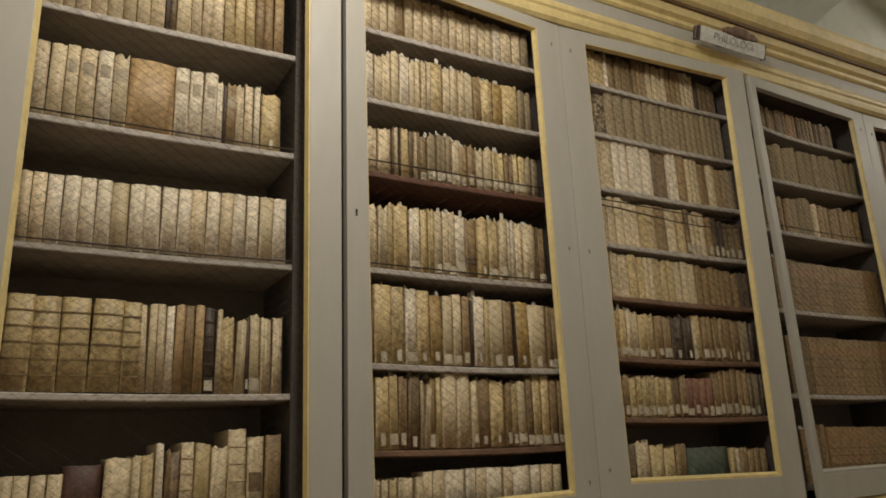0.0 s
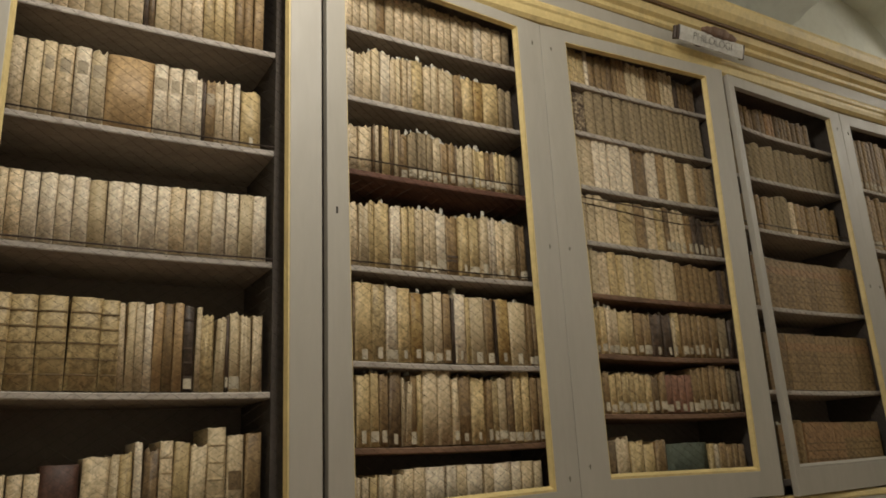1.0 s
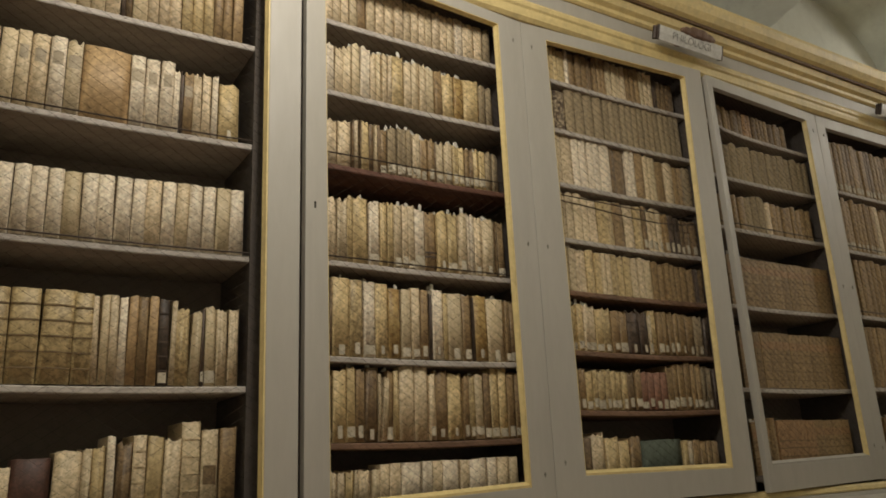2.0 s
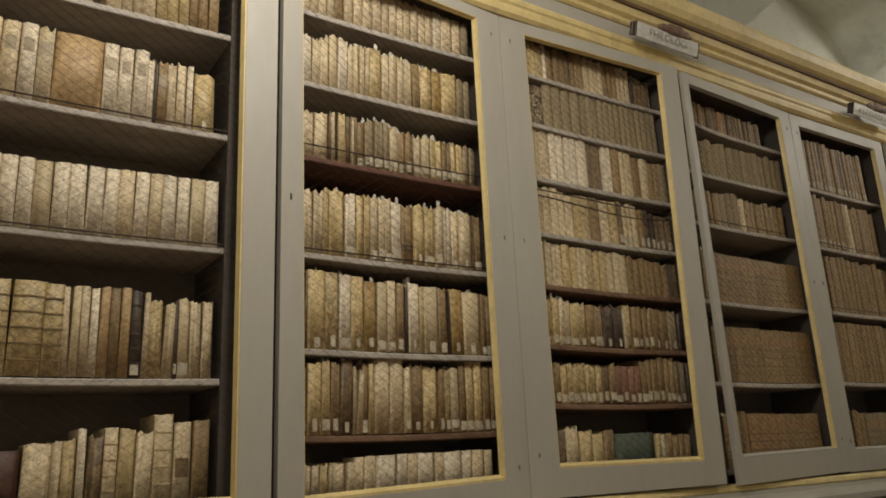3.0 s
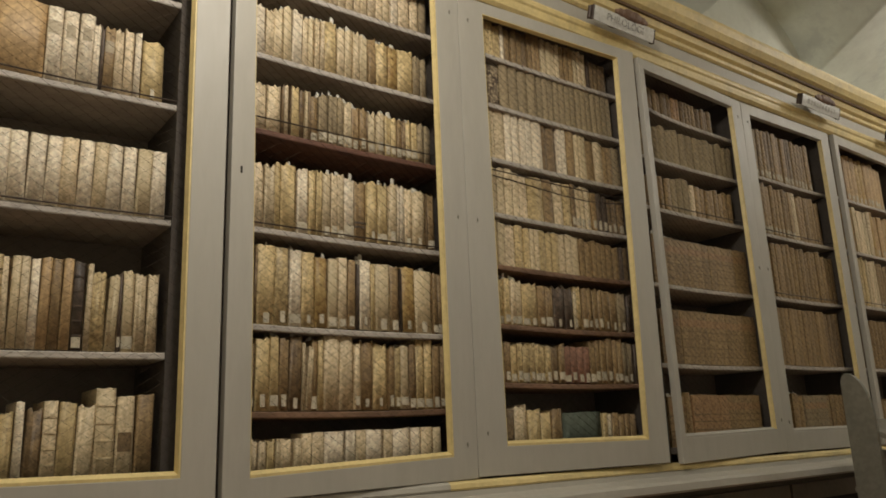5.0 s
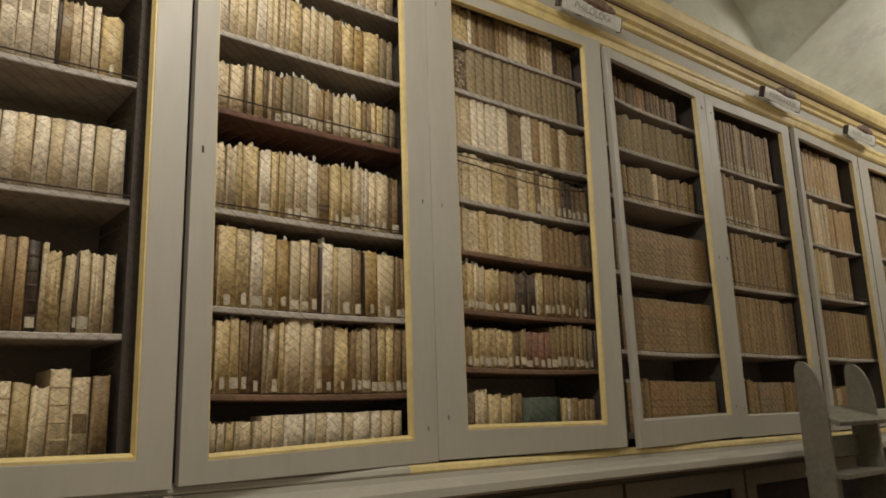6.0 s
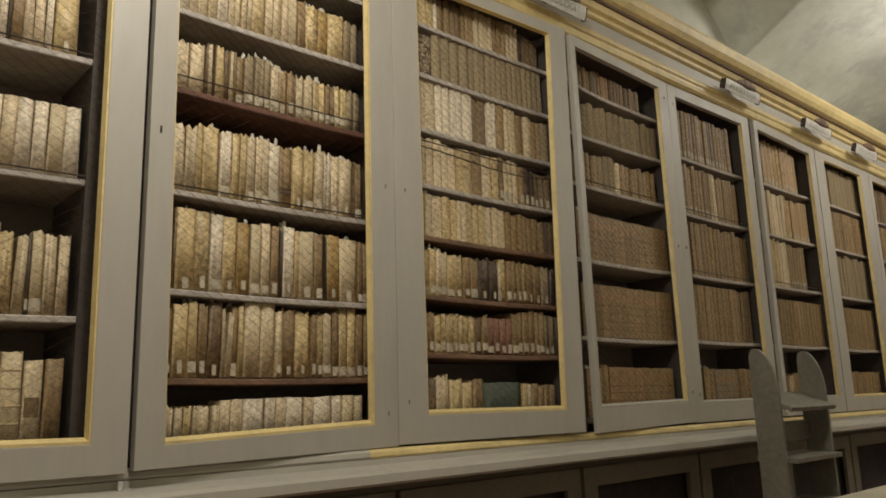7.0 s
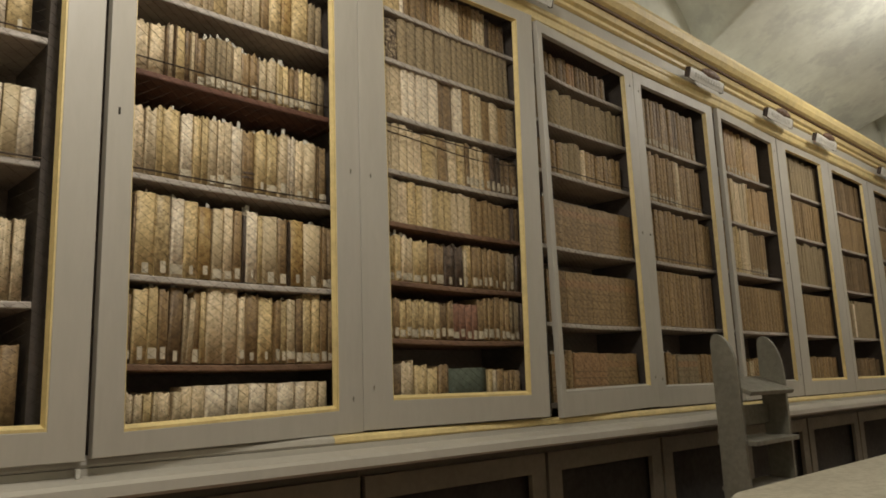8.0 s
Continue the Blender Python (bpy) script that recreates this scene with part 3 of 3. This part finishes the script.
ROWS_2 = ["@-0.99 v1:60x215 v2:36x216 v2:38x214 t1:45x210 v2:44x212 v1:47x206 v1:45x205 v1:38x202 v1:41x200 v1:36x198 v1:35x196 v1:44x194 v1:38x190 v1:40x188 w1:42x190 v1:65x182 v1:50x180 g1:44x178",
          "@-0.98 v1:48x208 w1:43x212 v1:38x206 v1:40x226S v1:38x238S w1:48x236S v1:28x225S v1:28x228S v1:22x232S v1:22x230S y1:64x234S v1:38x226S v1:38x228S v1:34x222S v1:45x218S t1:40x215S y1:61x210S o1:50x207S y1:86x206S g1:38x192 g1:36x194",
          "@-0.98 v1:50x196 v1:54x196 v1:59x198 b1:12x212 v1:22x212 b1:8x212 y1:38x212 b1:23x206 v1:14x206 b1:14x205 t1:33x196L g1:23x205SL g1:23x212SL g1:22x214SL g1:23x218SL g1:28x216SL v1:20x200SL v1:22x210SL t2:36x196SL b1:10x195 v1:38x192SL v1:45x194SL y1:30x190SL y1:30x190SL t1:28x190L b1:22x186SL y1:30x188SL y1:33x186L g1:36x182 g1:34x180",
          "@-0.98 v1:56x250 v1:42x252 v1:45x252 y1:26x272 y1:68x268S w1:49x266L y1:32x266 y1:28x264S v1:40x266SL v1:31x266SL v1:33x270SL w1:48x266SL t1:56x258C y1:54x262SL y1:52x262SL v1:45x272SL w1:16x268S w1:25x264 v1:40x262SL v1:71x262SL b1:10x256 t1:40x255L",
          "@-0.96 y1:43x290 b1:13x300 y1:75x306SL y1:58x300L w1:52x296SL y1:58x290L o1:55x282SL v1:45x284L v1:41x286L t1:37x278L d1:16x270 w1:53x286SL y1:22x275 v1:75x280L t1:46x276SL d1:10x268 o1:70x282L v1:93x276SL t1:27x262L t1:40x262L",
          "@-0.96 t1:35x248 b1:21x245L y1:58x262SL y1:36x268SL t1:38x262SL b1:54x278SL v1:15x245 v1:25x240k t1:27x266SL y1:24x268 v1:70x284u v1:63x284u v1:30x255L t1:62x262DSL y1:68x262L t1:30x252L y1:31x250L v1:43x256SL b1:34x262L y2:42x290SL t1:41x262L t1:40x262L",
          "@-0.95 v1:35x128 v1:28x128 v1:32x128 y1:32x130 v1:22x131 v1:49x131 v1:34x132 v1:42x150u v1:51x152u w1:89x153u w1:46x154u v1:47x155u w1:79x156u v1:45x155u w1:88x156u w1:48x158u v1:60x158u v1:44x158u"]
bookcase("grey bookcase bay with an unlatched netted door and vellum books", -1.056, 0.053, -1.0, 0.0, [2.993, 2.668, 2.346, 1.95, 1.582, 1.268], ROWS_2,
         [(2, 0.042, 0.004), (3, 0.012, 0.004)], (-1.076, 0.052, (-0.978, -0.996), (-0.078, -0.087), (1.046, 1.072), 3.172, (0.971, 0.980), 3.228, "r", 4.2, True, True), -0.94, red=(2,), brown=(5,), base=1.035, seed=2)

ROWS_3 = ["y4:40x186 w1:26x192 t3:42x190 b1:34x180 t3:36x200 v4:36x198 t3:34x200 v3:34x200 d1:36x180 b4:38x165",
          "@0.262 m1:99x212S g4:62x240u g22:41x248u t2:36x215",
          "@0.225 v1:40x262 v1:42x264 v1:67x264 w1:48x262u w1:47x263u w1:43x264u w1:42x262u w1:67x262 b1:41x256D b1:70x252 w1:30x250 w1:34x250 t1:59x248D v1:44x246S v1:26x244S v1:27x240S t1:62x230S v1:62x228S t1:41x224S t1:40x220S g1:60x228S",
          "v5:46x231 v1:56x228 y1:90x218 t1:60x228S v1:54x224S y1:50x222 b1:40x220L v3:36x222SL t1:40x210L d2:46x202L b3:42x198L",
          "v1:28x210S y1:36x212 v3:40x206S y2:48x204S v2:34x202S y3:44x198S v3:52x195S t4:40x186 t3:44x182 d1:30x170 b3:34x170",
          "@0.225 t1:50x205L y1:35x208SL y1:35x212SL v1:36x212SL v1:42x210SL y1:49x208SL y1:56x206L t1:51x200L t1:51x198SL d1:73x202BSL d1:60x198SL v1:22x190L y1:41x212 t2:39x208L t2:37x206L t1:60x205L t1:60x204L g1:62x202L d1:40x190",
          "y2:36x172L t1:40x176SL y7:36x172L b1:36x165L t1:44x172L r4:44x176uL t1:50x205L t5:40x220L g2:36x215L d2:36x205",
          "_:18 b1:88x225D v1:88x224 y1:86x220 y1:88x212 t1:62x206 n1:320x198 y1:46x190 w1:34x190 t2:52x186 t2:44x184"]
bookcase("grey bookcase bay with a netted door, full of slim books", 0.056, 1.258, 0.2, 1.225, [3.0, 2.735, 2.453, 2.176, 1.923, 1.645, 1.38], ROWS_3,
         [(3, 0.206, 0.008), (3, 0.178, 0.034)], (0.054, 1.256, (0.212, 0.200), (1.088, 1.130), (1.104, 1.100), 3.165, 0.985, 3.228, "l", -3.2, False, True, 0.004, 0.0, False, 0.034), 0.225, brown=(4, 5, 6), base=1.04, seed=3)

ROWS_4 = ["b2:48x172 t2:46x170 b3:44x165 c2:40x160 b3:40x155 t1:40x150 b4:44x145",
          "g16:58x215", "t4:56x205 g3:60x215 v1:50x195 t8:48x190",
          "t1:60x285uTS t2:66x276uTS t12:66x272uT", "t15:62x300uT", "t2:70x262uTS t1:70x285uS c4:80x272uT t4:80x270uT"]
bookcase("grey bookcase bay with a netted door standing ajar, tan sets", 1.262, 2.40, 1.37, 2.36, [2.985, 2.686, 2.38, 1.935, 1.492], ROWS_4,
         [(2, 0.02, 0.004)], (1.292, 2.400, (1.332, 1.336), (2.280, 2.288), (1.114, 1.114), 3.168, 0.99, 3.228, "r", 3.6, False, True, 0.004, -0.85, True), 1.42, base=1.05, seed=4, sag=(0,))

ROWS_5 = ["t4:50x357L b2:46x350L t3:50x350L b2:46x345L t5:48x333L", "t10:46x345L v1:40x333 t6:48x321", "t12:50x357 t5:54x345", "t12:54x369u b4:50x357", "b1:50x225 t3:60x285S g4:70x278uT t7:60x270"]
bookcase("grey bookcase bay with a closed netted door, brown calf sets", 2.404, 3.515, 2.47, 3.45, [2.766, 2.368, 1.948, 1.508], ROWS_5,
         [(1, 0.02, 0.004), (2, 0.02, 0.004)], (2.404, 3.498, 2.495, 3.395, BOTTOM, 3.158, 0.985, 3.228, "l", -0.7, False, True, 0.004, 0.0, True), 2.54, base=1.04, seed=5)

ROWS_6 = ["b1:50x351L e4:64x363L o2:60x357L e5:60x351L", "o2:70x351 v5:56x351 o1:60x339 e6:60x328L", "y5:46x363 v4:40x351 t6:50x339L", "t15:60x351u", "t3:50x220 v2:44x235 t8:56x250"]
bookcase("grey bookcase bay with a netted door ajar, worn calf books", 3.535, 4.70, 3.60, 4.63, [2.786, 2.377, 1.968, 1.51], ROWS_6,
         [(2, 0.02, 0.004)], (3.545, 4.695, 3.600, 4.59, BOTTOM, 3.160, 0.985, 3.228, "r", 1.6, False, True, 0.004, 0.0, True), 3.72, base=1.04, seed=6)

ROWS_7 = ["g14:64x348", "t14:62x348u", "g14:62x360", "t15:60x360u", "t12:70x260"]
bookcase("grey bookcase bay with a closed netted door, drab sets", 4.704, 5.90, 4.86, 5.80, [2.80, 2.395, 1.97, 1.508], ROWS_7,
         [], (4.712, 5.892, 4.885, 5.70, BOTTOM, 3.165, 0.985, 3.228, "l", -0.5, False, False), 4.92, base=1.04, seed=7)
ROWS_8 = ["b14:64x342", "t14:62x342u", "b14:62x354", "g4:60x366 w1:50x317 g10:60x366u", "b12:70x250"]
bookcase("grey bookcase bay with a closed netted door, brown books", 5.904, 7.06, 5.98, 6.98, [2.79, 2.40, 1.975, 1.505], ROWS_8,
         [], (5.908, 7.052, 5.985, 6.90, BOTTOM, 3.165, 0.985, 3.228, "r", 0.4, False, False), 6.12, base=1.04, seed=8)
ROWS_9 = ["b14:64x342", "t14:62x342u", "b14:62x354", "g14:60x366", "b12:70x250"]
bookcase("grey bookcase bay with a closed netted door, dim brown books", 7.064, 8.24, 7.2, 8.14, [2.79, 2.40, 1.975, 1.505], ROWS_9,
         [], (7.068, 8.232, 7.25, 8.08, BOTTOM, TOP, 0.985, 3.228, "l", -0.4, False, False), 7.26, base=1.04, seed=9)


finish_far_books()


bm = bmesh.new()
add_box(bm, -1.115, -1.101, -0.072, -0.060, 0.9135, 0.944, 0.002)
tagged(mesh_object("wooden_wedge", bm, PLATE), "small whitish wooden wedge standing on the ledge", "wedge")


# ---- lower cupboards ----
def cupboard(x0, x1):
    # Frame, rail and plinth all take the paint darkened for the ledge's shade.
    unit = tagged(new("cupboard"), "low cupboard with framed door, grey paint darkened for shade", "cupboard", "cupboards below the ledge")
    # Solid block; its near-black colour stands for the shaded hollow.
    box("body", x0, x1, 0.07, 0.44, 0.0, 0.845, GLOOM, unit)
    bm = bmesh.new()
    y0, y1 = 0.01, 0.04
    a, b = x0 + 0.012, x1 - 0.012
    frame_ring(bm, [(a, 0.09), (b, 0.09), (b, 0.80), (a, 0.80)], [(a + 0.11, 0.19), (b - 0.11, 0.19), (b - 0.11, 0.70), (a + 0.11, 0.70)], y0, y1, 0.003)
    mesh_object("door", bm, CUPBOARD, unit, "grey painted door frame, coloured darker for shade")
    box("top_rail", x0, x1, 0.045, 0.068, 0.78, 0.845, CUPBOARD, unit)
    box("plinth", x0, x1, 0.03, 0.068, 0.0, 0.085, CUPBOARD, unit)


for x0, x1 in ((-2.34, -1.06), (-1.058, 0.05), (0.052, 1.26), (1.262, 2.40), (2.402, 3.515), (3.517, 4.70), (4.702, 5.90), (5.902, 7.06), (7.062, 8.24)):
    cupboard(x0, x1)


# ---- name plaques on the cornice ----
def plaque(x, width, text):
    ob = tagged(new("plaque"), "white scroll-shaped name plaque with dark rolled ends and carved crest", "plaque", "plaques on the cornice")
    h = 0.080
    bm = bmesh.new()
    n = 10
    ring = []
    for i in range(n + 1):
        u = i / n
        px = (u - 0.5) * width
        ring.append([bm.verts.new((px, -0.008 + yy, zz)) for yy, zz in ((0, -h / 2), (-0.004, 0), (0, h / 2), (0.006, h / 2), (0.006, -h / 2))])
    for a, b in zip(ring, ring[1:]):
        for j in range(5):
            bm.faces.new((a[j], a[(j + 1) % 5], b[(j + 1) % 5], b[j]))
    bm.faces.new(ring[0])
    bm.faces.new(ring[-1][::-1])
    bmesh.ops.recalc_face_normals(bm, faces=bm.faces)
    mesh_object("plate", bm, PLATE, ob, "white painted plate")
    for s in (-1, 1):
        bm = bmesh.new()
        cx = s * (width / 2 + 0.012)
        add_tube(bm, (cx, 0.012, -h / 2 + 0.006), (cx, 0.012, h / 2 - 0.006), 0.014, 14)
        add_tube(bm, (cx - s * 0.006, -0.004, -h / 2 + 0.001), (cx - s * 0.006, -0.004, h / 2 - 0.001), 0.007, 12)
        mesh_object("rolled_end", bm, ROD, ob, "dark rolled scroll end")
    bm = bmesh.new()
    for i in range(9):
        u = (i - 4) / 4
        r = 0.042 * (1 - 0.5 * abs(u)) * (1.0 if i % 2 else 0.82)
        bmesh.ops.create_icosphere(bm, subdivisions=2, radius=r, matrix=Matrix.Translation((0.05 + u * width * 0.24, -0.006, h / 2 + 0.008 + r * 0.35)) @ Matrix.Diagonal((1.3, 0.5, 0.9, 1)))
    mesh_object("crest", bm, CREST, ob, "brown carved crest")
    box("bracket", -0.02, 0.02, 0.008, 0.105, 0.005, 0.025, CREST, ob)
    if text:
        cu = bpy.data.curves.new("lettering", "FONT")
        cu.body, cu.offset, cu.size, cu.align_x, cu.align_y = text, -0.0016, 0.060, "CENTER", "CENTER"
        cu.extrude = 0.0006
        tmp = bpy.data.objects.new("lettering", cu)
        scene.collection.objects.link(tmp)
        dg = bpy.context.evaluated_depsgraph_get()
        data = bpy.data.meshes.new_from_object(tmp.evaluated_get(dg))
        bpy.data.objects.remove(tmp)
        data.materials.clear()
        data.materials.append(INK)
        lt = new("lettering", data)
        lt.parent = ob
        wide = max(v.co.x for v in data.vertices) - min(v.co.x for v in data.vertices)
        lt.matrix_local = pose(0, -0.0135, 0, 90, 0, 0) @ Matrix.Diagonal((min(1.0, width * 0.72 / wide), 1, 1, 1))
    else:
        for i in range(10):
            px = (i - 4.5) * width * 0.078
            box("lettering_bar", px - 0.010, px + 0.010, -0.0138, -0.0125, -0.016, 0.016, FAINT, ob)
    ob.matrix_basis = pose(x, -0.125, 3.335, 15, 0, 0)
    return ob


plaque(1.128, 0.49, "PHILOLOGI")
plaque(3.22, 0.50, "")
plaque(4.52, 0.50, "")
plaque(5.57, 0.50, "")
plaque(7.4, 0.50, "")


# ---- library steps ----
def library_steps(x0, x1, y_back):
    ob = tagged(new("library_steps"), "grey painted wooden library steps with round-topped sides", "library steps")
    ob.location = (0, 0, 0)
    for x in (x0, x1):
        bm = bmesh.new()
        prof = [(y_back, 0.0), (y_back, 1.37), (y_back - 0.012, 1.40)]
        for i in range(9):
            a = math.pi / 2 * i / 8
            prof.append((y_back - 0.03 - 0.125 * math.sin(a), 1.415 - 0.27 * (1 - math.cos(a))))
        prof += [(y_back - 0.165, 0.0)]
        fr = [bm.verts.new((x - 0.014, y, z)) for y, z in prof]
        bk = [bm.verts.new((x + 0.014, y, z)) for y, z in prof]
        bm.faces.new(fr)
        bm.faces.new(bk[::-1])
        for i in range(len(prof)):
            j = (i + 1) % len(prof)
            bm.faces.new((fr[i], fr[j], bk[j], bk[i]))
        bmesh.ops.recalc_face_normals(bm, faces=bm.faces)
        mesh_object("side_board", bm, LADDER, ob, "grey round-topped side board")
    for k, z in enumerate((1.118, 0.82, 0.55, 0.28)):
        f = y_back - 0.215
        tread = box("tread", x0 + 0.014, x1 - 0.014, 0, 0.24, -0.028, 0, LADDER, ob, "grey wooden tread", 0.004)
        tread.matrix_local = pose(0, f, z - 0.05 if k == 0 else z - 0.035, 22 if k == 0 else 2, 0, 0)
    box("back_rail", x0 + 0.014, x1 - 0.014, y_back - 0.03, y_back - 0.005, 0.86, 0.98, LADDER, ob)
    return ob


library_steps(2.44, 3.08, -0.36)


# ---- table ----
def table(x0, x1, y0, y1):
    ob = tagged(new("table"), "large pale table with rounded corners", "table")
    bm = bmesh.new()
    r, pts = 0.22, []
    for cx, cy, a0 in ((x1 - r, y1 - r, 0), (x0 + r, y1 - r, 90), (x0 + r, y0 + r, 180), (x1 - r, y0 + r, 270)):
        for i in range(9):
            a = radians(a0 + 90 * i / 8)
            pts.append((cx + r * math.cos(a), cy + r * math.sin(a)))
    lo = [bm.verts.new((x, y, 0.715)) for x, y in pts]
    hi = [bm.verts.new((x, y, 0.75)) for x, y in pts]
    bm.faces.new(hi)
    bm.faces.new(lo[::-1])
    for i in range(len(pts)):
        j = (i + 1) % len(pts)
        bm.faces.new((lo[i], lo[j], hi[j], hi[i]))
    bmesh.ops.bevel(bm, geom=[e for e in bm.edges if abs(e.verts[0].co.z - e.verts[1].co.z) < 1e-6], offset=0.006, segments=2, affect="EDGES")
    mesh_object("tabletop", bm, TABLE, ob, "pale table top")
    for x in (x0 + 0.15, x1 - 0.15):
        for y in (y0 + 0.15, y1 - 0.15):
            box("leg", x - 0.035, x + 0.035, y - 0.035, y + 0.035, 0, 0.714, LADDER, ob, "", 0.004)


table(0.50, 2.7, -2.35, -1.28)
